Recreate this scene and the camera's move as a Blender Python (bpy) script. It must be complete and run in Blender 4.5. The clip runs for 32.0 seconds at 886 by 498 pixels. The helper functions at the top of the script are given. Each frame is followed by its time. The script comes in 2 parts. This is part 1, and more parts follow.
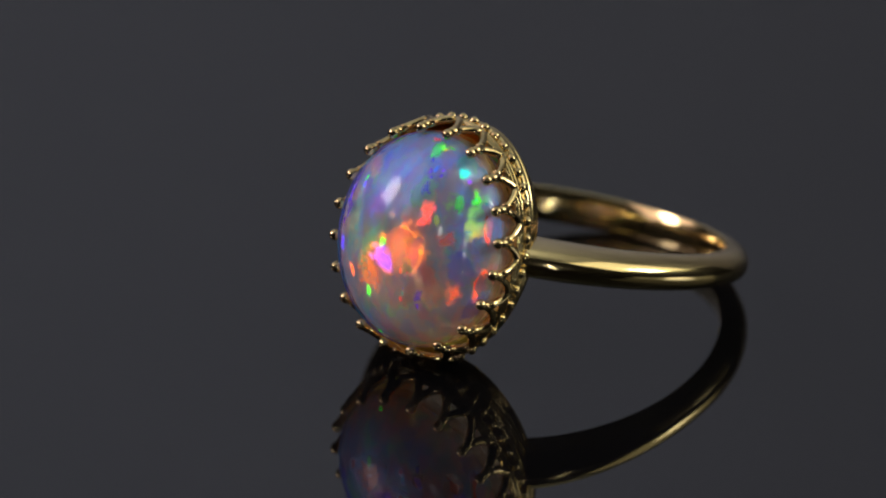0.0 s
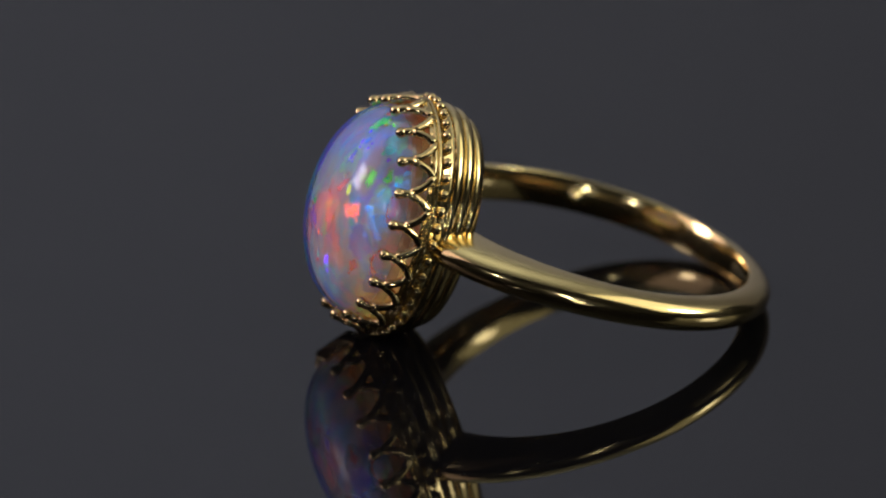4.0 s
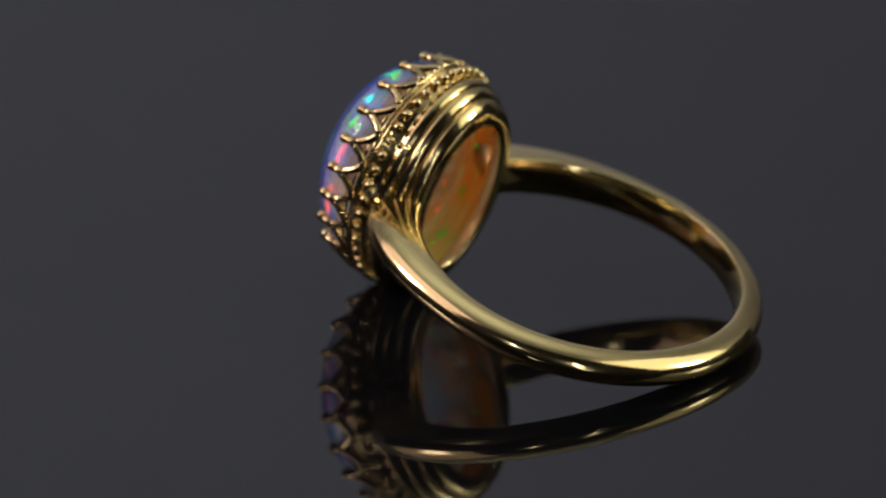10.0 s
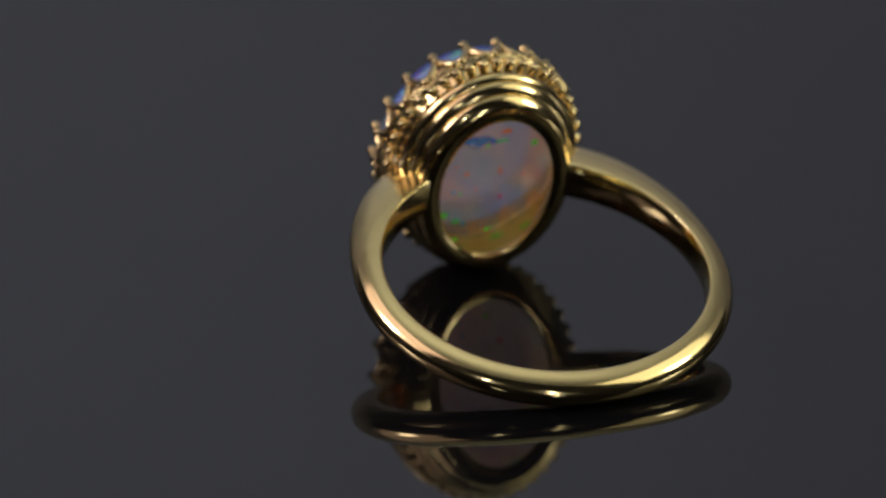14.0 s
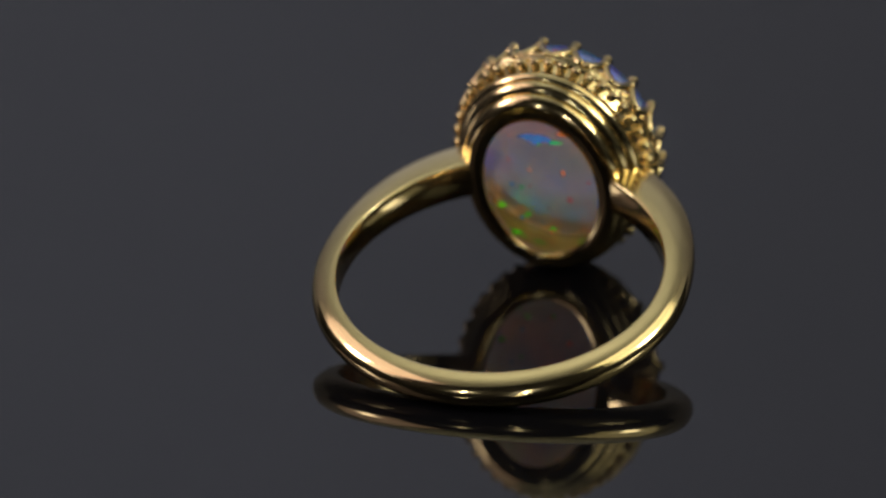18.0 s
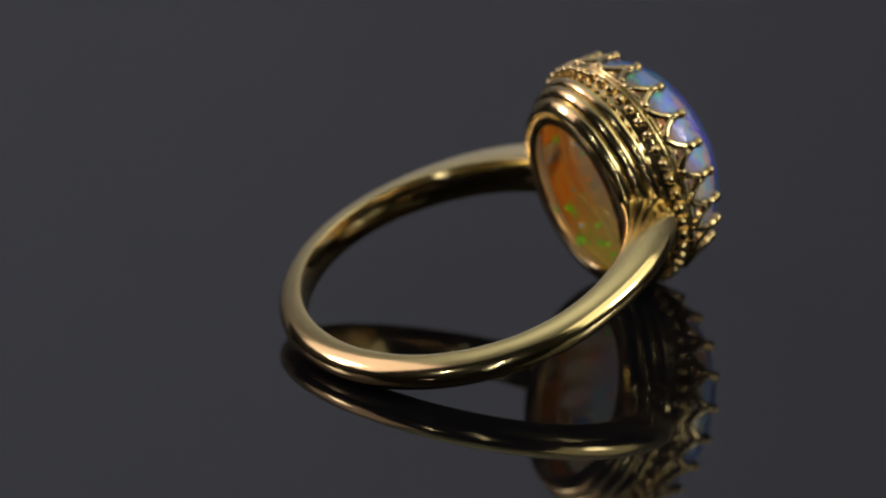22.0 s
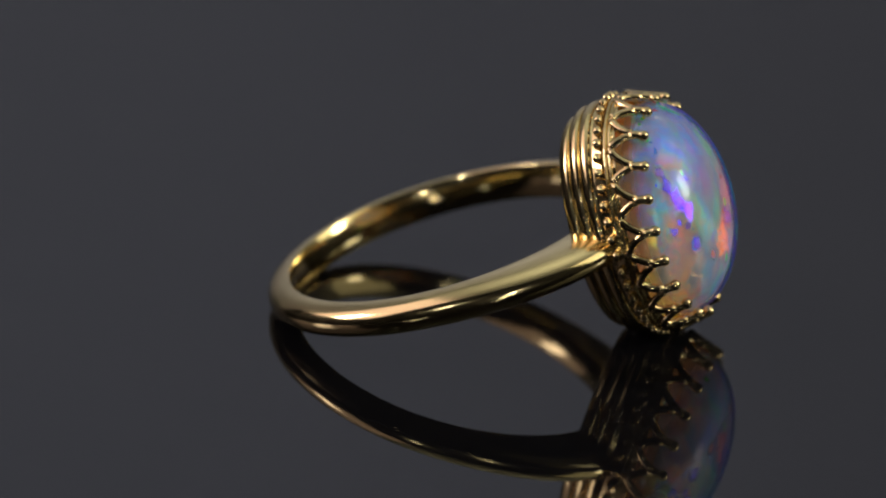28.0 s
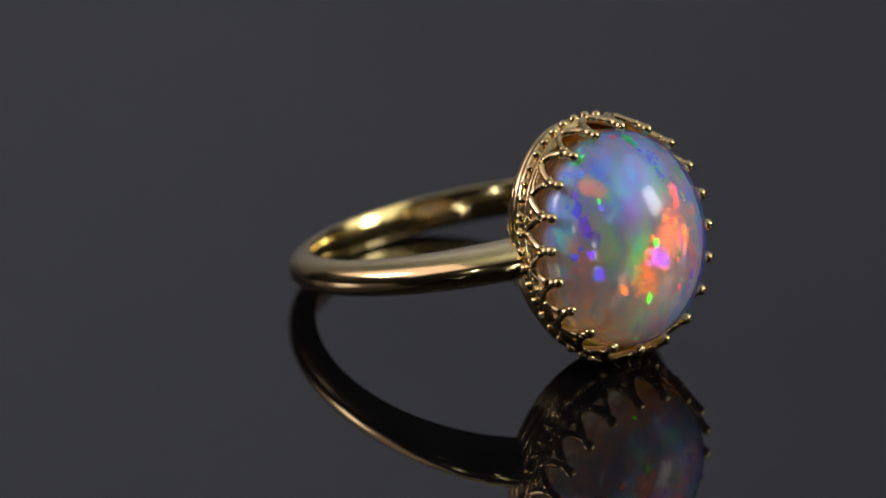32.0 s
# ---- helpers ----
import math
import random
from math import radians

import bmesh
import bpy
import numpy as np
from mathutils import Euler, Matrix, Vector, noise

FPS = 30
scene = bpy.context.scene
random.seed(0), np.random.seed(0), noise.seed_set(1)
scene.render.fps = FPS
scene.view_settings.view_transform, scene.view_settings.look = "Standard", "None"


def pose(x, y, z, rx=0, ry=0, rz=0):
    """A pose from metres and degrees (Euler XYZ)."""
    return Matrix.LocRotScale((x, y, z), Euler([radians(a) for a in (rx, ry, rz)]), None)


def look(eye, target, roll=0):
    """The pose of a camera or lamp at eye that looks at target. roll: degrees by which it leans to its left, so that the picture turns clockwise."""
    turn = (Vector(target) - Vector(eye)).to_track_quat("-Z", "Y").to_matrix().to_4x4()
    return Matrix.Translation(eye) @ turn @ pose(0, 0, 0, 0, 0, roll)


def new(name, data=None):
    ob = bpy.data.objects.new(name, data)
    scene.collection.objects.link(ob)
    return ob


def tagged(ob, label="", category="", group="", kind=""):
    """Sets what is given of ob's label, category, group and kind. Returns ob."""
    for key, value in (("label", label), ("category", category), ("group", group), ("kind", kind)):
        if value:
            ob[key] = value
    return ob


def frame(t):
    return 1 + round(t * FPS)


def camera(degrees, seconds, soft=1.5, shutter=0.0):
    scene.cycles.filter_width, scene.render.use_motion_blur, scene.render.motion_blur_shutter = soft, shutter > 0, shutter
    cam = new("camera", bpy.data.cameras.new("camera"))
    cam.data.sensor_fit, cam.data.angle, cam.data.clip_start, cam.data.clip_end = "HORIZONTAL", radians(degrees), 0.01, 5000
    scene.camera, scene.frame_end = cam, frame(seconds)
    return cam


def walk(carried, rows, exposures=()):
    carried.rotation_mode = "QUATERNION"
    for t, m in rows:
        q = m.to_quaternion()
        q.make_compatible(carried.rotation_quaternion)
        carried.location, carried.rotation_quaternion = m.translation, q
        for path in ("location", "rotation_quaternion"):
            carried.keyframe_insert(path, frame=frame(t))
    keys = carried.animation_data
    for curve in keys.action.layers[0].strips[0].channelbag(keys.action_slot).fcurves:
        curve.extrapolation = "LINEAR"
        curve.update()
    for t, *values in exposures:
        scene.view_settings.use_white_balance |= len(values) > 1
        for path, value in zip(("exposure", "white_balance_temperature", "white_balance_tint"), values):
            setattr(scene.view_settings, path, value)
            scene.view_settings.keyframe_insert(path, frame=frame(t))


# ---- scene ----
# A gold ring with a domed opal lies on a black turntable plate that turns clockwise; the camera stands still.
MM = 0.001
TURN = -8.766          # degrees a second
HEADING = -128.4       # where the stone points at the start
LEAN = 16.9            # the ring lies tipped on its head and its band

# ---- camera ----
cam = camera(5.0, 32.0, soft=2.1)
cam_distance, cam_elevation, mid_height = 0.5315, radians(22.75), 3.68 * MM
eye = (0, -cam_distance * math.cos(cam_elevation), mid_height + cam_distance * math.sin(cam_elevation))
view = look(eye, (-4.03 * MM, 0, mid_height))
cam.data.dof.use_dof, cam.data.dof.focus_distance, cam.data.dof.aperture_fstop = True, 0.524, 34
walk(cam, [(0, view), (32, view)], [(0, -0.10), (3, 0.03), (10, 0.06), (32, 0.09)])

# ---- world and lamps ----
world = bpy.data.worlds.new("world")
scene.world = world
world.use_nodes = True
world.node_tree.nodes["Background"].inputs[0].default_value = (0.5, 0.52, 0.56, 1)
world.node_tree.nodes["Background"].inputs[1].default_value = 0.05
scene.view_settings.exposure = 0.0


def softbox(name, azimuth, elevation, distance, width, height, watts, colour):
    """An area lamp turned to the ring; azimuth in degrees clockwise from straight behind it."""
    a, e = radians(azimuth), radians(elevation)
    at = Vector((math.sin(a) * math.cos(e), math.cos(a) * math.cos(e), math.sin(e))) * distance
    data = bpy.data.lights.new(name, "AREA")
    data.shape, data.size, data.size_y, data.energy, data.color = "RECTANGLE", width, height, watts, colour
    lamp = new(name, data)
    lamp.matrix_world = look(at, (0, 0, 0.006))
    return lamp


def wash(name, at, to, size, watts, colour):
    """An added area lamp turned to a wall or the ceiling of the light tent, which throws its light back softly."""
    lamp = softbox(name, 0, 60, 1.0, size, size, watts, colour)
    lamp.matrix_world = look(at, to)


# four unseen lamps, added only to brighten the tent's walls and ceiling
wash("added_wash_warm", (-0.62, 0.0, 0.46), (-1.18, -0.02, 0.56), 0.22, 2.3, (1.0, 0.80, 0.84))
wash("added_wash_cool", (0.62, -0.05, 0.36), (1.18, -0.12, 0.44), 0.20, 2.1, (1.0, 0.96, 0.78))
wash("added_backdrop_fill", (-0.12, 0.58, 0.48), (-0.12, 0.95, 0.46), 0.2, 0.74, (0.87, 0.92, 1.0))
wash("added_ceiling_fill", (0, 0.34, 0.62), (0, 0.32, 1.2), 0.5, 3.4, (0.97, 1.0, 0.86))
softbox("softbox_warm", -90, 41, 0.56, 0.50, 0.44, 0.62, (1.0, 0.74, 0.75))
softbox("bulb_warm", -91, 28, 0.52, 0.11, 0.14, 0.62, (1.0, 0.90, 0.92))
softbox("softbox_cool", 97, 38, 0.56, 0.48, 0.44, 0.76, (1.0, 0.95, 0.68))
softbox("bulb_cool", 97, 24, 0.52, 0.11, 0.14, 0.58, (1.0, 0.98, 0.90))
softbox("lamp_panel", -156, 23, 0.62, 0.014, 0.06, 0.10, (1.0, 0.98, 0.92))
softbox("lamp_panel", 170, 14, 0.62, 0.024, 0.034, 0.07, (1.0, 0.98, 0.92))
softbox("lamp_panel", 170, 6, 0.62, 0.024, 0.034, 0.07, (1.0, 0.98, 0.92))


# ---- materials ----
def material(name):
    m = bpy.data.materials.new(name)
    m.use_nodes = True
    nodes, links = m.node_tree.nodes, m.node_tree.links
    nodes.clear()
    out = nodes.new("ShaderNodeOutputMaterial")

    def node(kind, **given):
        n = nodes.new("ShaderNode" + kind)
        for key, value in given.items():
            if key.startswith("i_"):
                socket = n.inputs[key[2:].replace("_", " ")]
                if hasattr(value, "is_output"):
                    links.new(value, socket)
                else:
                    socket.default_value = value
        return n
    return m, node, links, out


def ramp(node, factor, stops, mode="LINEAR"):
    n = node("ValToRGB", i_Fac=factor)
    n.color_ramp.interpolation = mode
    while len(n.color_ramp.elements) < len(stops):
        n.color_ramp.elements.new(0.5)
    for el, (at, colour) in zip(n.color_ramp.elements, stops):
        el.position, el.color = at, (*colour, 1)
    return n.outputs["Color"]


def vmath(node, how, a, b=None, scale=None):
    n = node("VectorMath")
    n.operation = how
    tree = n.id_data
    for socket, value in ((n.inputs[0], a), (n.inputs[1], b)):
        if value is None:
            continue
        if hasattr(value, "is_output"):
            tree.links.new(value, socket)
        else:
            socket.default_value = value
    if scale is not None:
        n.inputs["Scale"].default_value = scale
    return n.outputs[0]


def fmath(node, how, a, b=None, clamp=False):
    n = node("Math")
    n.operation, n.use_clamp = how, clamp
    tree = n.id_data
    for socket, value in ((n.inputs[0], a), (n.inputs[1], b)):
        if value is None:
            continue
        if hasattr(value, "is_output"):
            tree.links.new(value, socket)
        else:
            socket.default_value = value
    return n.outputs[0]


def gold(name, colour, rough, scratch=0.02, size=420.0):
    m, node, links, out = material(name)
    co = node("TexCoord").outputs["Object"]
    fine = node("TexNoise", i_Vector=co, i_Scale=2600.0, i_Detail=3.0).outputs["Fac"]
    broad = node("TexNoise", i_Vector=co, i_Scale=size, i_Detail=2.0).outputs["Fac"]
    tone = ramp(node, broad, [(0.3, tuple(c * 0.9 for c in colour)), (0.7, colour)])
    r = fmath(node, "ADD", fmath(node, "MULTIPLY", fine, 0.08), rough - 0.04)
    bump = node("Bump", i_Strength=scratch, i_Distance=0.00004, i_Height=broad).outputs[0]
    p = node("BsdfPrincipled", i_Base_Color=tone, i_Metallic=1.0, i_Roughness=r, i_Normal=bump)
    links.new(p.outputs[0], out.inputs[0])
    return m


GOLD = gold("yellow_gold", (0.84, 0.67, 0.34), 0.14)
GOLD_CAST = gold("cast_gold", (0.76, 0.59, 0.31), 0.09, 0.7, 1300.0)


def acrylic():
    m, node, links, out = material("black_acrylic")
    co = node("TexCoord").outputs["Object"]
    smear = node("TexNoise", i_Vector=co, i_Scale=35.0, i_Detail=4.0).outputs["Fac"]
    r = fmath(node, "ADD", fmath(node, "MULTIPLY", smear, 0.02), 0.005)
    p = node("BsdfPrincipled", i_Base_Color=(0.004, 0.004, 0.005, 1), i_Roughness=r, i_IOR=1.30)
    links.new(p.outputs[0], out.inputs[0])
    return m


ACRYLIC = acrylic()


def paint(name, colour, rough=0.9):
    m, node, links, out = material(name)
    co = node("TexCoord").outputs["Object"]
    weave = node("TexNoise", i_Vector=co, i_Scale=9.0, i_Detail=4.0).outputs["Fac"]
    tone = ramp(node, weave, [(0.3, tuple(c * 0.93 for c in colour)), (0.7, colour)])
    p = node("BsdfPrincipled", i_Base_Color=tone, i_Roughness=rough)
    links.new(p.outputs[0], out.inputs[0])
    return m


BACKDROP = paint("grey_backdrop_paper", (0.60, 0.60, 0.68))
WHITE_CLOTH = paint("white_cloth", (0.72, 0.72, 0.72))
DARK_CLOTH = paint("dark_cloth", (0.012, 0.012, 0.014))
TABLE = paint("dark_table_cloth", (0.015, 0.015, 0.016), 0.9)


PLAY = [(0.0, (0.0, 0.04, 1.0)), (0.14, (0.20, 0.03, 1.0)), (0.26, (0.0, 0.30, 0.95)), (0.36, (0.0, 0.70, 0.45)), (0.44, (0.0, 1.0, 0.02)),
        (0.58, (0.35, 0.90, 0.0)), (0.68, (1.0, 0.30, 0.02)), (0.80, (1.0, 0.13, 0.03)), (0.92, (1.0, 0.05, 0.05))]


def warped_space(node):
    """Millimetres of the stone, pushed about at two scales, and drawn out along its height."""
    mm = vmath(node, "SCALE", node("TexCoord").outputs["Object"], scale=1000.0)
    half = (0.5, 0.5, 0.5)
    broad = vmath(node, "SUBTRACT", node("TexNoise", i_Vector=mm, i_Scale=0.5, i_Detail=3.0).outputs["Color"], half)
    fine = vmath(node, "SUBTRACT", node("TexNoise", i_Vector=mm, i_Scale=3.6, i_Detail=2.0).outputs["Color"], half)
    out = vmath(node, "ADD", mm, vmath(node, "ADD", vmath(node, "SCALE", broad, scale=1.5), vmath(node, "SCALE", fine, scale=0.45)))
    return mm, vmath(node, "MULTIPLY", out, (1.0, 1.0, 0.62))


def shader_tools(node, links):
    def mix(factor, a, b):
        n = node("MixShader", i_Fac=factor)
        links.new(a, n.inputs[1])
        links.new(b, n.inputs[2])
        return n.outputs[0]

    def add(a, b):
        n = node("AddShader")
        links.new(a, n.inputs[0])
        links.new(b, n.inputs[1])
        return n.outputs[0]

    def blend(factor, a, b):
        return node("MixRGB", i_Fac=factor, i_Color1=a, i_Color2=b).outputs[0]
    return mix, add, blend


def opal():
    """A clear polished skin with a breath of haze, and a wall under the girdle painted amber for light glowing
    through.
    """
    m, node, links, out = material("opal")
    mix, _, blend = shader_tools(node, links)
    mm, space = warped_space(node)
    axes = node("SeparateXYZ", i_Vector=mm)
    along, high = axes.outputs[0], axes.outputs[2]
    cloud = node("TexNoise", i_Vector=space, i_Scale=0.5, i_Detail=2.5).outputs["Fac"]
    milk = ramp(node, cloud, [(0.35, (0.34, 0.62, 0.62)), (0.5, (0.55, 0.64, 0.58)), (0.65, (0.66, 0.56, 0.56))])
    haze = mix(0.6, node("BsdfDiffuse", i_Color=milk).outputs[0], node("BsdfTranslucent", i_Color=(1.0, 0.56, 0.34, 1)).outputs[0])
    dome = fmath(node, "SUBTRACT", along, 10.95, clamp=True)
    girdle = fmath(node, "MULTIPLY", dome, fmath(node, "SUBTRACT", 12.6, along, clamp=True))
    cover = fmath(node, "ADD", fmath(node, "MULTIPLY", dome, SKIN_HAZE), fmath(node, "MULTIPLY", girdle, 0.60))
    inner = mix(cover, node("BsdfTransparent", i_Color=(0.99, 0.98, 0.97, 1)).outputs[0], haze)
    # the wall below the girdle, streaked along it: its amber stands in for gold and light showing through the stone
    wall = fmath(node, "MULTIPLY", fmath(node, "GREATER_THAN", along, 8.02), fmath(node, "SUBTRACT", 11.4, along, clamp=True))
    streak = node("TexNoise", i_Vector=vmath(node, "MULTIPLY", mm, (3.2, 0.35, 0.35)), i_Scale=1.0, i_Detail=3.0).outputs["Fac"]
    fleck = node("TexVoronoi", i_Vector=vmath(node, "MULTIPLY", mm, (1.6, 0.8, 0.8)), i_Scale=1.0)
    some = fmath(node, "MULTIPLY", fmath(node, "GREATER_THAN", node("SeparateColor", i_Color=fleck.outputs["Color"]).outputs[1], 0.80),
                 fmath(node, "MULTIPLY", fmath(node, "SUBTRACT", 0.5, fleck.outputs["Distance"], clamp=True), 3.0, clamp=True))
    amber = ramp(node, streak, [(0.32, (0.80, 0.62, 0.18)), (0.46, (1.0, 0.42, 0.05)), (0.58, (1.0, 0.30, 0.03)), (0.68, (1.0, 0.55, 0.10))])
    # yellower towards the foot, where the painted glow is weaker
    foot = fmath(node, "MULTIPLY", fmath(node, "SUBTRACT", -2.6, high), 0.5, clamp=True)
    amber = blend(foot, amber, blend(streak, (0.90, 0.72, 0.22, 1), (0.55, 0.60, 0.16, 1)))
    amber = blend(fmath(node, "MULTIPLY", some, 0.9), amber, (0.06, 0.95, 0.03, 1))
    inner = mix(fmath(node, "MULTIPLY", wall, 0.92), inner, mix(0.02, node("BsdfDiffuse", i_Color=amber).outputs[0],
                                                               node("BsdfTranslucent", i_Color=amber).outputs[0]))
    # a blue to green gloss that gathers where the dome turns away
    limb = ramp(node, cloud, [(0.34, (0.06, 0.52, 0.70)), (0.44, (0.04, 0.24, 0.95)), (0.52, (0.22, 0.16, 0.95)), (0.60, (0.08, 0.30, 0.90)), (0.68, (0.16, 0.60, 0.55))])
    facing = node("LayerWeight").outputs["Facing"]
    turned = fmath(node, "MULTIPLY", fmath(node, "MULTIPLY", fmath(node, "POWER", facing, 2.2), 0.80), fmath(node, "SUBTRACT", along, 11.6, clamp=True))
    inner = mix(turned, inner, node("BsdfAnisotropic", i_Color=limb, i_Roughness=0.60).outputs[0])
    skin = node("BsdfAnisotropic", i_Color=(1, 1, 1, 1), i_Roughness=0.13).outputs[0]
    graze = fmath(node, "POWER", facing, 4.0)
    gloss = fmath(node, "ADD", 0.035, fmath(node, "MULTIPLY", graze, 0.25))
    gloss = fmath(node, "MULTIPLY", gloss, fmath(node, "SUBTRACT", along, 10.8, clamp=True))
    links.new(mix(gloss, inner, skin), out.inputs[0])
    return m


def opal_heart():
    """The cloudy heart of the stone: it scatters blue, lets warm light through, and flashes in patches."""
    m, node, links, out = material("opal_heart")
    mix, add, blend = shader_tools(node, links)
    mm, space = warped_space(node)
    half, black = (0.5, 0.5, 0.5), (0.0, 0.0, 0.0, 1)
    normal = node("NewGeometry").outputs["Normal"]
    axes = node("SeparateXYZ", i_Vector=mm)
    along, side, high = axes.outputs[0], axes.outputs[1], axes.outputs[2]
    cloud = node("TexNoise", i_Vector=space, i_Scale=0.34, i_Detail=3.0)
    # broad clouds of colour: an ember on one side, blue towards the top, the foot and the girdle
    rim = fmath(node, "MULTIPLY", fmath(node, "SUBTRACT", 13.9, along), 0.55, clamp=True)
    ember_y = fmath(node, "POWER", fmath(node, "MULTIPLY", fmath(node, "SUBTRACT", side, 1.2), 0.36), 2.0)
    ember_z = fmath(node, "POWER", fmath(node, "MULTIPLY", fmath(node, "ADD", high, 0.6), 0.28), 2.0)
    ember = fmath(node, "SUBTRACT", fmath(node, "SUBTRACT", 1.0, ember_y), ember_z, clamp=True)
    where = fmath(node, "ADD", fmath(node, "MULTIPLY", cloud.outputs["Fac"], 0.95), fmath(node, "MULTIPLY", ember, 0.13))
    where = fmath(node, "SUBTRACT", fmath(node, "ADD", where, 0.075), fmath(node, "MULTIPLY", fmath(node, "ABSOLUTE", fmath(node, "ADD", high, 0.6)), 0.034))
    where = fmath(node, "SUBTRACT", where, fmath(node, "MULTIPLY", rim, 0.05))
    hue = ramp(node, where, [(0.36, (0.0, 0.05, 1.0)), (0.43, (0.0, 0.22, 1.0)), (0.46, (0.16, 0.12, 1.0)), (0.49, (0.04, 0.50, 0.60)),
                             (0.55, (1.0, 0.24, 0.14)), (0.61, (1.0, 0.12, 0.05)), (0.70, (1.0, 0.36, 0.03))])
    strong = node("TexNoise", i_Vector=vmath(node, "ADD", space, (7.3, 1.9, 4.4)), i_Scale=0.42, i_Detail=2.5).outputs["Fac"]
    strong = fmath(node, "ADD", fmath(node, "MULTIPLY", fmath(node, "SUBTRACT", strong, 0.42), 4.0), fmath(node, "MULTIPLY", ember, 0.45), clamp=True)
    milk = blend(fmath(node, "MULTIPLY", rim, 0.8), (0.34, 0.50, 0.54, 1), (0.05, 0.46, 0.78, 1))
    tone = blend(fmath(node, "MULTIPLY", strong, 0.60), milk, hue)
    # what it does not scatter it lets through, so that it is warm against the light
    embers = node("TexNoise", i_Vector=vmath(node, "ADD", space, (2.1, 5.7, 0.4)), i_Scale=0.8, i_Detail=3.0).outputs["Fac"]
    fire = ramp(node, embers, [(0.38, (0.50, 0.66, 0.66)), (0.48, (0.74, 0.66, 0.56)), (0.55, (1.0, 0.52, 0.22)), (0.65, (1.0, 0.62, 0.24))])
    rest = vmath(node, "MAXIMUM", vmath(node, "SUBTRACT", fire, vmath(node, "SCALE", tone, scale=0.5)), (0.08, 0.06, 0.05))
    body = add(node("BsdfDiffuse", i_Color=tone).outputs[0], node("BsdfTranslucent", i_Color=rest).outputs[0])
    # two veils of soft mirrors, tilted apart, so that the broad colours change as the stone turns
    tilt = vmath(node, "SCALE", vmath(node, "SUBTRACT", cloud.outputs["Color"], half), scale=2.6)
    cool = ramp(node, strong, [(0.0, (0.0, 0.16, 1.0)), (0.3, (0.0, 0.40, 0.85)), (0.5, (0.03, 0.20, 0.95)), (0.7, (0.0, 0.45, 0.80)), (0.85, (0.0, 0.60, 0.50)), (1.0, (0.02, 0.65, 0.25))])
    for way, veil, amount in (("ADD", hue, strong), ("SUBTRACT", cool, 0.72)):
        body = add(body, node("BsdfAnisotropic", i_Color=blend(amount, black, veil), i_Roughness=0.52,
                              i_Normal=vmath(node, "NORMALIZE", vmath(node, way, normal, tilt))).outputs[0])
    # coloured patches, each a mirror turned its own way, so that they flash and fade as the stone turns
    for scale, least, gain, own, shift, rough, soft in ((0.40, 0.45, 0.9, 0.40, 0.0, 0.48, 2.6), (0.75, 0.66, 0.9, 0.75, 3.7, 0.40, 7.0)):
        cell = node("TexVoronoi", i_Vector=vmath(node, "ADD", space, (shift, shift, shift)), i_Scale=scale)
        pick = node("SeparateColor", i_Color=cell.outputs["Color"])
        spread = vmath(node, "SCALE", vmath(node, "SUBTRACT", cell.outputs["Color"], half), scale=1.4)
        fleck_hue = fmath(node, "ADD", fmath(node, "MULTIPLY", pick.outputs[0], own), fmath(node, "MULTIPLY", fmath(node, "SUBTRACT", where, 0.34), 2.4 * (1 - own)))
        edge = fmath(node, "MULTIPLY", fmath(node, "SUBTRACT", 0.52, cell.outputs["Distance"], clamp=True), soft, clamp=True)
        some = fmath(node, "GREATER_THAN", pick.outputs[1], least)
        share = fmath(node, "MULTIPLY", fmath(node, "MULTIPLY", edge, some), gain)
        fleck_tone = ramp(node, fleck_hue, PLAY)
        body = mix(fmath(node, "MULTIPLY", share, 0.35), body, node("BsdfDiffuse", i_Color=fleck_tone).outputs[0])
        body = add(body, node("BsdfAnisotropic", i_Color=blend(share, black, fleck_tone), i_Roughness=rough,
                              i_Normal=vmath(node, "NORMALIZE", vmath(node, "ADD", normal, spread))).outputs[0])
    links.new(mix(0.52, node("BsdfTransparent", i_Color=(1.0, 0.96, 0.90, 1)).outputs[0], body), out.inputs[0])
    return m


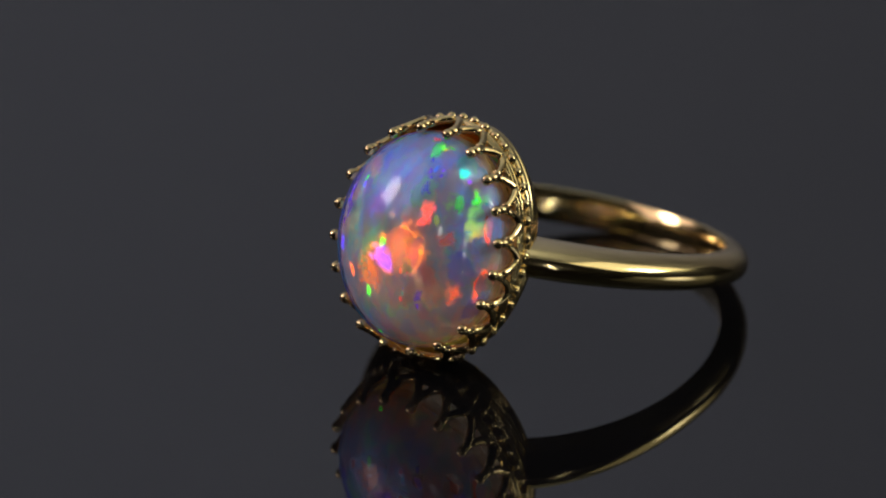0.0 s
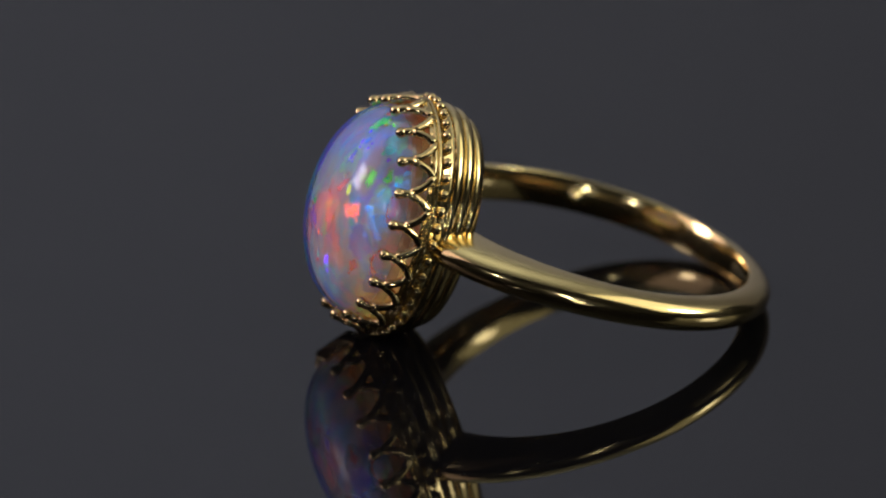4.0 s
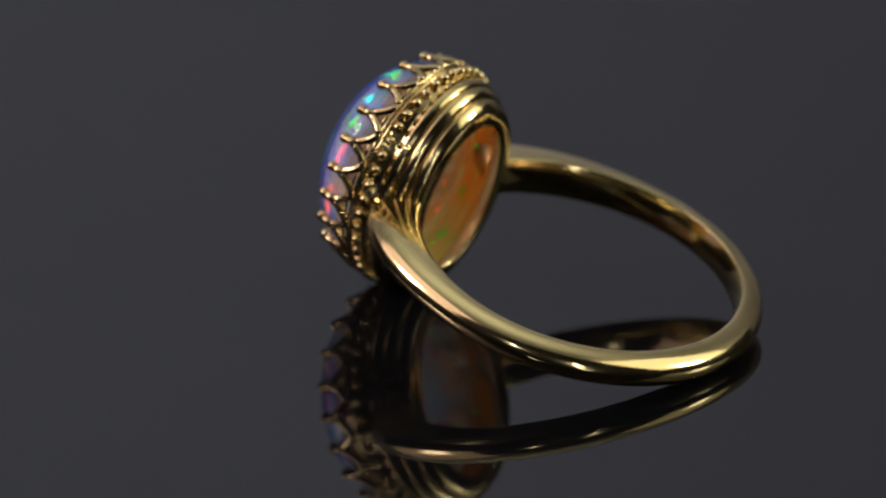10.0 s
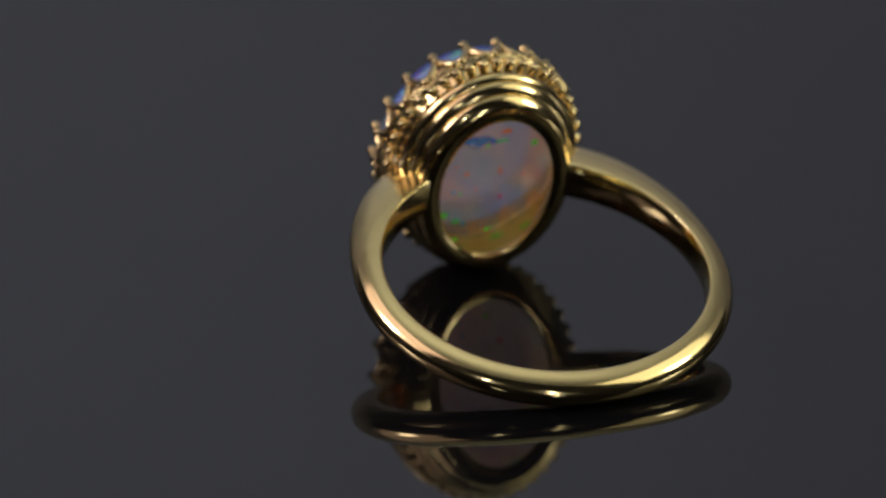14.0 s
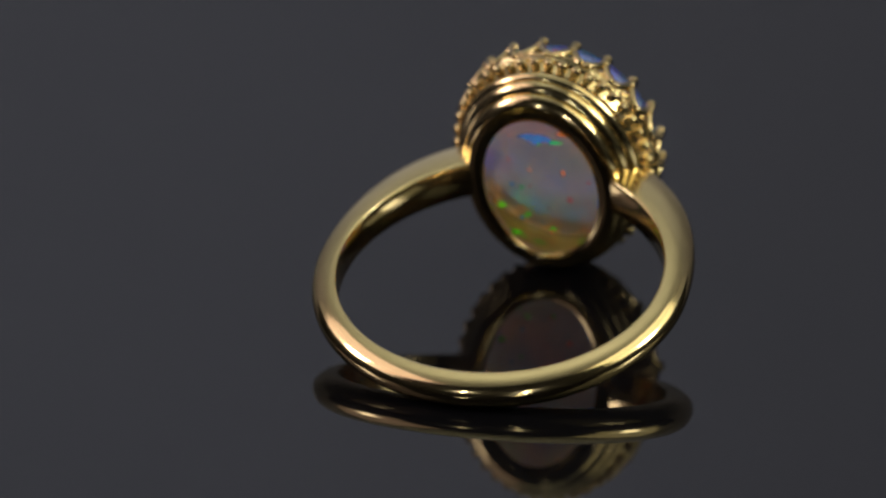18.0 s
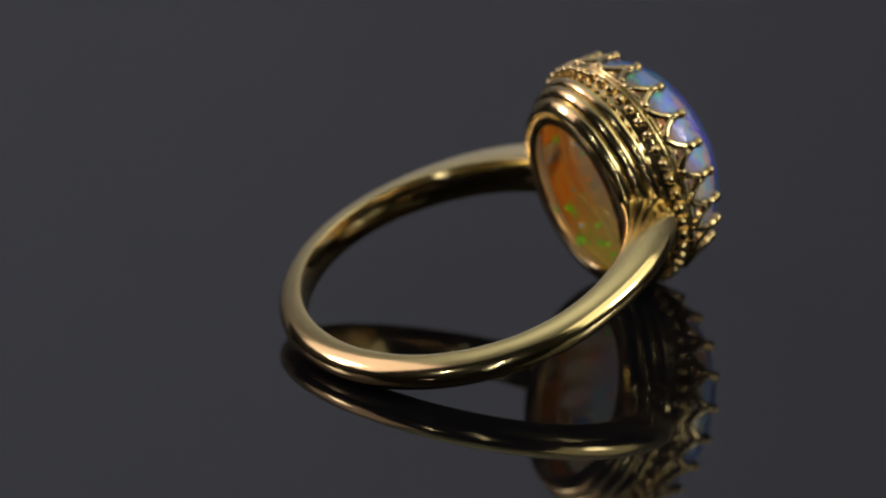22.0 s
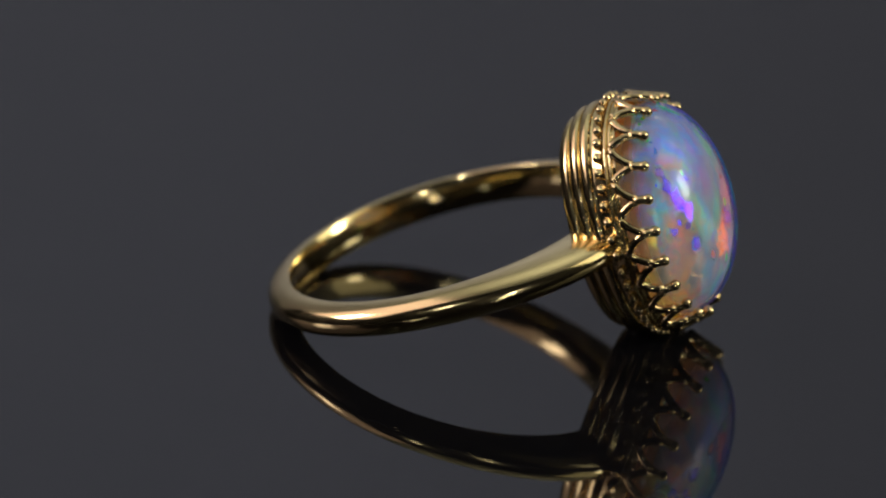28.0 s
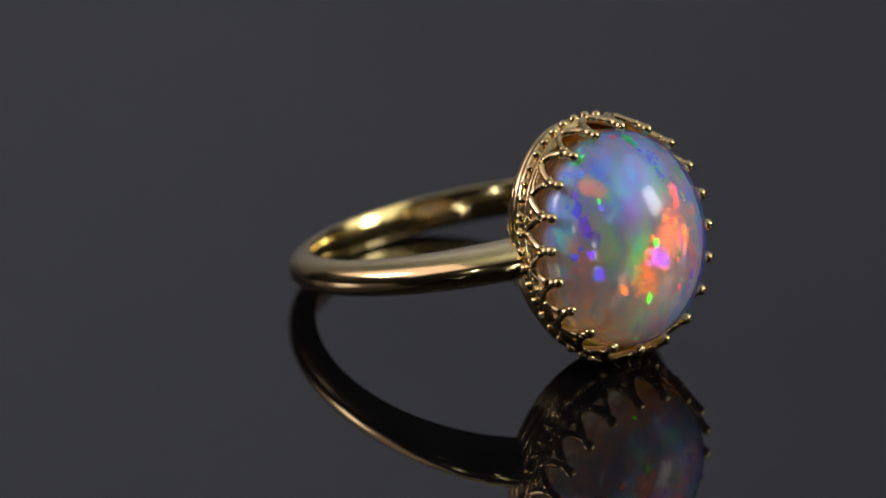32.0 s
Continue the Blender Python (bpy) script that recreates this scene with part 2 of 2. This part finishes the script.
def opal_lining():
    """The back of the heart: milky lavender, warm where light comes through it, with a glow painted amber round its
    rim.
    """
    m, node, links, out = material("opal_lining")
    mix, _, blend = shader_tools(node, links)
    mm, space = warped_space(node)
    cloud = node("TexNoise", i_Vector=space, i_Scale=0.4, i_Detail=3.0).outputs["Fac"]
    axes = node("SeparateXYZ", i_Vector=mm)
    across, high = axes.outputs[1], axes.outputs[2]
    f = fmath(node, "ADD", fmath(node, "MULTIPLY", high, 0.09), cloud)
    tone = ramp(node, f, [(0.20, (1.0, 0.90, 0.92)), (0.42, (0.66, 0.78, 1.0)), (0.62, (0.40, 0.64, 1.0)), (0.85, (0.16, 0.40, 1.0))])
    # towards the girdle it is thinner, and coloured a mottled amber in place of light glowing through
    far = fmath(node, "ADD", fmath(node, "POWER", fmath(node, "MULTIPLY", across, 1 / 4.7), 2.0), fmath(node, "POWER", fmath(node, "MULTIPLY", high, 1 / 5.4), 2.0))
    rim = fmath(node, "MULTIPLY", fmath(node, "SUBTRACT", far, 0.36), 3.6, clamp=True)
    mottle = node("TexNoise", i_Vector=space, i_Scale=1.3, i_Detail=3.0).outputs["Fac"]
    tone = blend(rim, tone, ramp(node, mottle, [(0.36, (0.85, 0.85, 0.45)), (0.50, (1.0, 0.80, 0.42)), (0.62, (1.0, 0.66, 0.30))]))
    glow = mix(0.92, node("BsdfDiffuse", i_Color=tone).outputs[0], node("BsdfTranslucent", i_Color=tone).outputs[0])
    warm = node("BsdfRefraction", i_Color=blend(rim, (1.0, 0.72, 0.50, 1), (1.0, 0.86, 0.62, 1)), i_Roughness=0.45, i_IOR=1.12).outputs[0]
    links.new(mix(fmath(node, "SUBTRACT", 0.60, fmath(node, "MULTIPLY", rim, 0.40)), warm, glow), out.inputs[0])
    return m


def flake_material(name, clear, rough, body, pale=0.0, through_it=0.5):
    """Thin ragged plates inside the stone, each a coloured mirror of the hue that it carries."""
    m, node, links, out = material(name)
    mix, add, blend = shader_tools(node, links)
    pick = node("Attribute")
    pick.attribute_name = "hue"
    tone = blend(pale, ramp(node, pick.outputs["Fac"], PLAY), (1.0, 1.0, 1.0, 1))
    mm = vmath(node, "SCALE", node("TexCoord").outputs["Object"], scale=1000.0)
    ragged = node("TexNoise", i_Vector=mm, i_Scale=2.2, i_Detail=4.0).outputs["Fac"]
    fade = node("Attribute")
    fade.attribute_name = "fade"
    here = fmath(node, "ADD", fmath(node, "MULTIPLY", fade.outputs["Fac"], 1.5), fmath(node, "MULTIPLY", fmath(node, "SUBTRACT", ragged, 0.58), 2.6), clamp=True)
    way = node("Attribute")
    way.attribute_name = "way"
    turn = node("VectorTransform", i_Vector=way.outputs["Vector"])
    turn.vector_type, turn.convert_from, turn.convert_to = "NORMAL", "OBJECT", "WORLD"
    shine = node("BsdfAnisotropic", i_Color=tone, i_Roughness=rough, i_Normal=turn.outputs[0]).outputs[0]
    soft = mix(through_it, node("BsdfDiffuse", i_Color=tone).outputs[0], node("BsdfTranslucent", i_Color=tone).outputs[0])
    seen = node("BsdfTransparent", i_Color=blend(0.14, (clear, clear, clear, 1), tone)).outputs[0]
    plate = add(mix(body, seen, soft), shine)
    links.new(mix(here, node("BsdfTransparent").outputs[0], plate), out.inputs[0])
    return m


SKIN_HAZE = 0.05
FLAKE = flake_material("opal_flake", 0.80, 0.36, 0.06)
CORE = opal_heart()
LINING = opal_lining()
FLAKE_DEEP = flake_material("opal_flake_deep", 0.9, 0.34, 0.80, 0.0, 0.92)
OPAL = opal()


# ---- mesh helpers ----
def part(name, bm, mat, parent=None, label="", smooth=True):
    data = bpy.data.meshes.new(name)
    bmesh.ops.recalc_face_normals(bm, faces=bm.faces)
    for f in bm.faces:
        f.smooth = smooth
    bm.to_mesh(data)
    bm.free()
    data.materials.append(mat)
    ob = new(name, data)
    if parent:
        ob.parent = parent
    if label:
        tagged(ob, label)
    return ob


def grid_faces(bm, rows, closed_u, closed_v):
    """Faces between rows of vertices."""
    nu, nv = len(rows), len(rows[0])
    for i in range(nu if closed_u else nu - 1):
        for j in range(nv if closed_v else nv - 1):
            a, b = rows[i], rows[(i + 1) % nu]
            bm.faces.new((a[j], a[(j + 1) % nv], b[(j + 1) % nv], b[j]))


def tube(bm, points, radii, sides=8):
    """A round bar along points, closed at both ends."""
    pts = [Vector(p) for p in points]
    rows, side = [], None
    for i, p in enumerate(pts):
        way = (pts[min(i + 1, len(pts) - 1)] - pts[max(i - 1, 0)]).normalized()
        if side is None:
            side = way.orthogonal().normalized()
        side = (side - way * side.dot(way)).normalized()
        other = way.cross(side)
        rows.append([bm.verts.new(p + (side * math.cos(a) + other * math.sin(a)) * radii[i])
                     for a in (2 * math.pi * k / sides for k in range(sides))])
    grid_faces(bm, rows, False, True)
    bm.faces.new(rows[0])
    bm.faces.new(rows[-1])


def ball(bm, at, radius, u=12, v=8, squash=(1, 1, 1)):
    m = Matrix.Translation(at) @ Matrix.Diagonal((*squash, 1))
    bmesh.ops.create_uvsphere(bm, u_segments=u, v_segments=v, radius=radius, matrix=m)


def box(bm, size, at):
    bmesh.ops.create_cube(bm, size=1, matrix=Matrix.Translation(at) @ Matrix.Diagonal((*size, 1)))


def oval(along, a, b, phi):
    """A point of the head: millimetres along its axis, half width a, half height b, angle from the top."""
    return Vector((along * MM, a * math.sin(phi) * MM, b * math.cos(phi) * MM))


def oval_sweep(bm, profile, around=120, closed=True):
    """Sweep a profile of (along, a, b) round the oval."""
    rows = [[bm.verts.new(oval(x, a, b, 2 * math.pi * k / around)) for k in range(around)] for x, a, b in profile]
    grid_faces(bm, rows, closed, True)
    return rows


# ---- setting ----
def setting():
    bm = bmesh.new()
    box(bm, (2.4, 2.4, 0.03), (0, 0, -0.015 - 0.008))
    tagged(part("table_top", bm, TABLE, smooth=False), "dark cloth-covered table top under the turntable", "table top", kind="structure")
    # the dark front wall is added in place of the tent's open front
    for name, size, at, mat in (("wall_back", (2.37, 0.03, 1.2), (0, 0.95, 0.577), BACKDROP), ("wall_left", (0.03, 1.65, 1.2), (-1.2, 0.14, 0.577), WHITE_CLOTH),
                                ("wall_right", (0.03, 1.65, 1.2), (1.2, 0.14, 0.577), WHITE_CLOTH), ("wall_front", (2.37, 0.03, 1.2), (0, -0.67, 0.577), DARK_CLOTH),
                                ("ceiling", (2.46, 1.68, 0.03), (0, 0.14, 1.192), WHITE_CLOTH)):
        bm = bmesh.new()
        box(bm, size, at)
        tagged(part(name, bm, mat, smooth=False), ("added dark cloth " if "front" in name else "plain pale cloth ") + name.split("_")[0] + " of the light tent", name.split("_")[0], kind="structure")
    # unseen black strips, added so that the gold's low reflections go dark
    for name, x in (("trim_left", -1.16), ("trim_right", 1.16)):
        bm = bmesh.new()
        box(bm, (0.03, 1.55, 0.48), (x, 0.14, 0.218))
        tagged(part(name, bm, DARK_CLOTH, smooth=False), "added black cloth low along the tent wall, which darkens low reflections", "cloth", kind="structure")
    bm = bmesh.new()
    rows = [[bm.verts.new((r * math.cos(2 * math.pi * k / 96), r * math.sin(2 * math.pi * k / 96), z)) for k in range(96)]
            for r, z in ((0.199, -0.008), (0.2, -0.007), (0.2, -0.001), (0.199, 0.0))]
    grid_faces(bm, rows, False, True)
    bm.faces.new(rows[0])
    bm.faces.new(rows[-1])
    plate = part("turntable_plate", bm, ACRYLIC)
    for f in plate.data.polygons:
        f.use_smooth = False
    for x, y, long in ((-6.7, -0.95, 0.22), (-13.4, 1.47, 0.09), (9.5, -9.0, 0.07)):
        bm = bmesh.new()
        ball(bm, (x * MM, y * MM, 0.02 * MM), 0.03 * MM, 8, 6, (long / 0.06, 1, 0.6))
        part("dust_speck", bm, DARK_CLOTH, plate, "tiny dark fleck of dust")
    return tagged(plate, "polished black acrylic turntable plate under the ring", "turntable")


# ---- the ring ----
LIE = pose(-3.55 * MM, 0, 3.36 * MM, 0, -LEAN, 0) @ pose(0, 0, 0, -1.3, 0, 0)
# ways midway between the camera and the lamps of the tent: a plate whose mirror faces one flashes
FLASHES = [Vector((-0.51, -0.59, 0.63)), Vector((0.49, -0.63, 0.61)), Vector((0.0, -0.51, 0.86)), Vector((-0.39, -0.57, 0.72))]
TO_CAMERA = Vector((0.0, -0.92, 0.39))
BACKWARD = Vector((-1.0, 0.0, 0.0))
# the way from which the small lamp panels flash back out of the open back
PANELS = Vector((-0.12, -0.92, 0.37))
SHANK_IN, SHANK_OUT, SQUARE = 8.5, 10.10, 2.15


def smoothstep(a, b, x):
    t = min(max((x - a) / (b - a), 0), 1)
    return t * t * (3 - 2 * t)


def shank_mesh():
    bm = bmesh.new()
    rows, steps = [], 132
    start = 24.0
    for i in range(steps + 1):
        psi = start + (360 - 2 * start) * i / steps
        off = min(psi, 360 - psi)
        flare = 1 - smoothstep(20, 90, off)
        r_in, r_out = SHANK_IN + 0.16 * flare ** 3 + 0.22 * smoothstep(60, 150, off), SHANK_OUT + 1.35 * flare ** 1.3 - 0.18 * math.sin(radians(off)) ** 2
        half = 0.92 + 0.15 * (1 - smoothstep(18, 110, off))
        # a half-round section, slightly squared
        foot = r_in + 0.05
        upper = [(foot - 0.03, half * 0.975)]
        for k in range(25):
            q = math.pi / 2 * k / 24
            upper.append((foot + (r_out - foot) * math.sin(q) ** (2 / SQUARE), half * math.cos(q) ** (2 / SQUARE)))
        section = upper + [(r, -z) for r, z in reversed(upper[:-1])]
        section += [(r_in, -half * 0.95), (r_in - 0.03, 0), (r_in, half * 0.95)]
        a = radians(psi)
        rows.append([bm.verts.new((r * math.cos(a) * MM, r * math.sin(a) * MM, z * MM)) for r, z in section])
    grid_faces(bm, rows, False, True)
    bm.faces.new(rows[0])
    bm.faces.new(rows[-1])
    return bm


def moulding(along, a, half, height, n=8):
    """A rounded bead profile that swells outwards."""
    return [(along - half * math.cos(math.pi * k / n), a + height * math.sin(math.pi * k / n) ** 0.9) for k in range(n + 1)]


def torus(along, a, half, height, n=12):
    """A round step of the gallery, leaning outwards, with a groove on either side."""
    return [(along - half * math.cos(math.pi * k / n), a - 0.45 * half * math.cos(math.pi * k / n) + height * math.sin(math.pi * k / n)) for k in range(n + 1)]


def bezel_mesh():
    bm = bmesh.new()
    outer = [(8.30, 3.20), (7.90, 3.10), (7.84, 3.10), (7.74, 3.12), (7.72, 3.60), (7.735, 3.72), (7.76, 3.82)]
    outer += torus(8.10, 4.00, 0.34, 0.25) + torus(8.79, 4.37, 0.33, 0.25) + torus(9.47, 4.71, 0.33, 0.24)
    outer += [(10.02, 5.02), (10.40, 5.12), (10.60, 5.20)]
    outer += moulding(10.74, 5.24, 0.11, 0.15, 5)
    outer += moulding(11.00, 5.24, 0.11, 0.15, 5)
    outer += [(11.14, 5.26), (11.18, 5.18), (11.12, 5.06), (10.0, 4.90), (9.2, 4.40), (8.6, 3.70)]
    oval_sweep(bm, [(x, a, a + taller(x)) for x, a in outer])
    return bm


def taller(along):
    """How much higher than wide the oval's half axes are."""
    return 1.38 + 0.14 * smoothstep(7.8, 8.5, along) - 0.50 * smoothstep(8.8, 10.6, along)


TIP_ALONG, TIP_A, TIP_B = 12.85, 5.30, 5.83


def lean_to_tip(along, inset=0.0):
    """Half width and height of the crown at a place along the head's axis."""
    f = (along - 11.1) / (TIP_ALONG - 11.1)
    return 5.34 + (TIP_A - 5.34) * f + inset, 6.32 + (TIP_B - 6.32) * f + inset


def prong_angle(k):
    """The prongs stand slightly closer along the sides than at the ends."""
    return radians(18 * k + 6 + 2.4 * math.cos(radians(2 * (18 * k - 33))))


def prong_mesh(phi):
    bm = bmesh.new()

    def at(along, turn, inset=0.0):
        return oval(along, *lean_to_tip(along, inset), phi + radians(turn))
    for sign in (-1, 1):
        leg = [(11.08, 8.6), (11.18, 7.0), (11.36, 5.0), (11.60, 3.2), (11.88, 1.7), (12.16, 0.7)]
        tube(bm, [at(x, sign * d) for x, d in leg], [v * MM for v in (0.25, 0.24, 0.235, 0.23, 0.23, 0.23)], 8)
    tube(bm, [at(12.0, 0), at(12.3, 0), at(12.7, 0, -0.02)], [0.27 * MM, 0.235 * MM, 0.25 * MM], 10)
    tube(bm, [at(11.22, -6.4), at(11.24, 0), at(11.22, 6.4)], [0.08 * MM] * 3, 6)
    ball(bm, at(12.76, 0, -0.05), 0.30 * MM, 12, 8)
    return bm


def stone_mesh():
    bm = bmesh.new()
    prof = [(7.98, 3.08, 4.46), (8.04, 3.14, 4.56), (8.62, 3.64, 5.10), (9.2, 4.30, 5.45), (10.0, 4.78, 5.62), (11.2, 4.98, 5.66), (11.7, 5.03, 5.66)]
    base, h, a, b = 12.0, 3.3, 5.03, 5.64
    for k in range(0, 20):
        q = math.pi / 2 * k / 20
        prof.append((base + h * math.sin(q), a * math.cos(q), b * math.cos(q)))
    rows = oval_sweep(bm, prof, 96, False)
    tip = bm.verts.new((0.001 * (base + h), 0, 0))
    for j in range(96):
        bm.faces.new((rows[-1][j], rows[-1][(j + 1) % 96], tip))
    bm.faces.new(rows[0])
    return bm


def core_mesh(base, height, a, b):
    """A dome close under the skin of the stone."""
    bm = bmesh.new()
    rows = []
    for k in range(18):
        q = math.pi / 2 * k / 18
        rows.append((base + height * math.sin(q), a * math.cos(q), b * math.cos(q)))
    rows = oval_sweep(bm, rows, 72, False)
    tip = bm.verts.new(((base + height) * MM, 0, 0))
    for j in range(72):
        bm.faces.new((rows[-1][j], rows[-1][(j + 1) % 72], tip))
    return bm


def flash_way(t, way):
    """A way of the room, as the stone sees it at t seconds of its turn."""
    return ((pose(0, 0, 0, 0, 0, HEADING + TURN * t) @ LIE).to_3x3().inverted() @ way).normalized()


def flake_layers(bm):
    return bm.faces.layers.float.new("hue"), bm.verts.layers.float.new("fade"), bm.verts.layers.float_vector.new("way")


def flake(bm, layers, at, lie, facing, size, long, hue, rng, crisp=False):
    """A ragged patch that lies one way and mirrors another; a large one fades out softly, a small one ends sharply."""
    up = Vector((0, 0, 1))
    u = (up - lie * up.dot(lie)).normalized()
    v = lie.cross(u)
    sides = rng.randint(7, 9)
    middle = bm.verts.new(at)
    middle[layers[1]] = 2.2 if crisp else 1.5 if size < 0.5 or size > 1.5 else 1.1
    corners = []
    for k in range(sides):
        a = 2 * math.pi * (k + rng.uniform(-0.3, 0.3)) / sides
        r = size * rng.uniform(0.7, 1.4)
        corners.append(bm.verts.new(at + (u * math.cos(a) * r * long + v * math.sin(a) * r) * MM))
    for vert in (middle, *corners):
        vert[layers[2]] = facing
    for a, b in zip(corners, corners[1:] + corners[:1]):
        bm.faces.new((a, b, middle))[layers[0]] = hue


def in_dome(q, phi, deep):
    """A place under the dome: q up from the girdle and phi round from the top, in radians, and its outward way."""
    at = Vector((12.0 + 3.3 * math.sin(q) * deep, 5.03 * math.cos(q) * math.sin(phi) * deep, 5.64 * math.cos(q) * math.cos(phi) * deep)) * MM
    out = Vector((math.sin(q) / 3.3, math.cos(q) * math.sin(phi) / 5.03, math.cos(q) * math.cos(phi) / 5.64)).normalized()
    return at, out


# plates set by hand, mirrors aimed to flash at the camera; the two thinnest orange ones stand in for light gathered at
# the girdle: when they flash, q, phi, size, how drawn out, hue
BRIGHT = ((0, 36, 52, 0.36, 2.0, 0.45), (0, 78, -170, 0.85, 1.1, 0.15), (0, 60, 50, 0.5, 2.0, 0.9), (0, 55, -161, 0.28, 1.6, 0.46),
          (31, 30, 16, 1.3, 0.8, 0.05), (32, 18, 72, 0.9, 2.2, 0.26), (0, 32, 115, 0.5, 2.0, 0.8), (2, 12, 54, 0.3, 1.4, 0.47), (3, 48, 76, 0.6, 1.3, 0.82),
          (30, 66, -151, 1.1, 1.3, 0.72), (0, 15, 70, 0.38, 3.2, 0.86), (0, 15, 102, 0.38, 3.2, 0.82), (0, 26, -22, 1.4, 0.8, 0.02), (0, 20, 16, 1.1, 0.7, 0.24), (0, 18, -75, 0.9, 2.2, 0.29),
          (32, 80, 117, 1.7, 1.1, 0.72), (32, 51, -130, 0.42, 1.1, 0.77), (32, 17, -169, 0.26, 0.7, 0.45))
# plates that show through the open back: along, across, up, size, how drawn out, hue
BACK = ((9.4, 0.40, 2.00, 1.15, 0.55, 0.25), (9.4, -0.95, 2.40, 0.42, 0.6, 0.72), (9.4, 1.10, -0.17, 0.14, 1.0, 0.72), (9.4, -0.77, -0.20, 0.15, 1.2, 0.74),
        (9.2, -0.60, 1.95, 0.40, 0.5, 0.40), (8.5, 1.90, -3.75, 0.42, 0.5, 0.47), (8.5, 2.60, -2.0, 0.30, 0.8, 0.5), (9.4, 1.53, -3.30, 0.26, 0.5, 0.46))


def flake_mesh(count):
    """Plates under the dome, their mirrors aimed so that each flashes at the camera at some moment of the turn."""
    bm = bmesh.new()
    layers = flake_layers(bm)
    rng = random.Random(5)
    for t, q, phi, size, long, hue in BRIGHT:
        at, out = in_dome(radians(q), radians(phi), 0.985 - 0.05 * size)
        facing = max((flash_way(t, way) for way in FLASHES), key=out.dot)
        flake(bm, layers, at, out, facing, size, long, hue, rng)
    while count:
        q, phi, t = math.asin(rng.uniform(0.0, 1.0) ** 0.9), rng.uniform(0, 2 * math.pi), rng.uniform(-2, 34)
        out = in_dome(q, phi, 1)[1]
        facing, front = flash_way(t, rng.choice(FLASHES)), flash_way(t, TO_CAMERA)
        if front.dot(out) < 0.25 or facing.dot(out) < 0.5:
            continue
        # a cluster of plates that lie nearly alike
        hue = rng.random()
        for _ in range(rng.randint(2, 6)):
            size = rng.choice((0.08, 0.12, 0.16, 0.20, 0.28, 0.36, 0.46))
            deep = 0.985 - 0.02 * rng.random()
            at, lie = in_dome(min(q + rng.gauss(0, 0.09), 1.5), phi + rng.gauss(0, 0.10) / max(math.cos(q), 0.3), deep)
            loose = Vector((rng.gauss(0, 0.07), rng.gauss(0, 0.07), rng.gauss(0, 0.07)))
            flake(bm, layers, at, lie, (facing + loose).normalized(), size, rng.uniform(0.8, 2.0),
                  min(max(hue + rng.gauss(0, 0.13), 0), 1), rng)
        count -= 1
    return bm


def back_flake_mesh():
    """Plates deep in the stone, which light from the dome shines through."""
    bm = bmesh.new()
    layers = flake_layers(bm)
    rng = random.Random(8)
    for x, y, z, size, long, hue in BACK:
        flake(bm, layers, Vector((x, y, z)) * MM, BACKWARD, flash_way(17, PANELS), size, long, hue, rng, size < 0.3)
    for _ in range(16):
        r, phi = 0.9 * math.sqrt(rng.random()), rng.uniform(0, 2 * math.pi)
        at = Vector((rng.uniform(8.4, 9.6), 3.2 * r * math.sin(phi), 4.4 * r * math.cos(phi))) * MM
        flake(bm, layers, at, BACKWARD, flash_way(rng.uniform(15.5, 19.5), PANELS), rng.choice((0.06, 0.08, 0.12, 0.16)), rng.uniform(0.6, 1.6), rng.choice((0.30, 0.44, 0.46, 0.72, 0.8, 0.9)), rng)
    return bm


def opal_ring():
    root = tagged(new("opal_ring"), "yellow gold ring with an oval opal cabochon lying on black acrylic", "ring")
    shank = part("shank", shank_mesh(), GOLD, root, "plain polished gold band with flared shoulders")
    bezel = part("bezel", bezel_mesh(), GOLD, root, "stepped oval gold gallery")
    stone = part("stone", stone_mesh(), OPAL, root, "domed milky opal flashing blue, green and orange")
    for ob in (bezel, stone):
        ob.matrix_basis = LIE
    shank.matrix_basis = pose(-3.55 * MM, 0, 3.36 * MM, 0, 0.75 - LEAN, 0) @ pose(0, -0.06 * MM, 0.064 * MM, 0.6)
    tagged(part("colour_flakes", flake_mesh(17), FLAKE, stone, "green, blue and orange plates inside the opal, two for light gathered at its girdle", smooth=False), kind="stuff")
    tagged(part("deep_flakes", back_flake_mesh(), FLAKE_DEEP, stone, "blue, green and amber plates deep in the opal", smooth=False), kind="stuff")
    part("core", core_mesh(11.85, 3.2, 4.96, 5.56), CORE, stone, "cloudy heart of the opal with broad flashes of colour")
    part("lining", core_mesh(10.7, 0.9, 4.7, 5.4), LINING, stone, "milky lavender back of the opal")
    for k in range(20):
        phi = prong_angle(k)
        part("prong", prong_mesh(phi), GOLD_CAST, bezel)
        bm = bmesh.new()
        ball(bm, oval(11.06, 5.38, 6.28, (phi + prong_angle(k + 1)) / 2), 0.20 * MM, 12, 8)
        part("grain", bm, GOLD_CAST, bezel)
    for k in range(44):
        bm = bmesh.new()
        ball(bm, oval(10.33, 5.22, 6.35, 2 * math.pi * (k + 0.5) / 44), 0.30 * MM, 12, 8, (0.85, 1, 1))
        part("bead", bm, GOLD_CAST, bezel)
    return root


plate = setting()
ring = opal_ring()


def motions():
    """The plate and the ring on it turn evenly."""
    rows = [(t, pose(0, 0, 0, 0, 0, HEADING + TURN * t)) for t in range(0, 33, 2)]
    walk(plate, rows)
    walk(ring, rows)


motions()
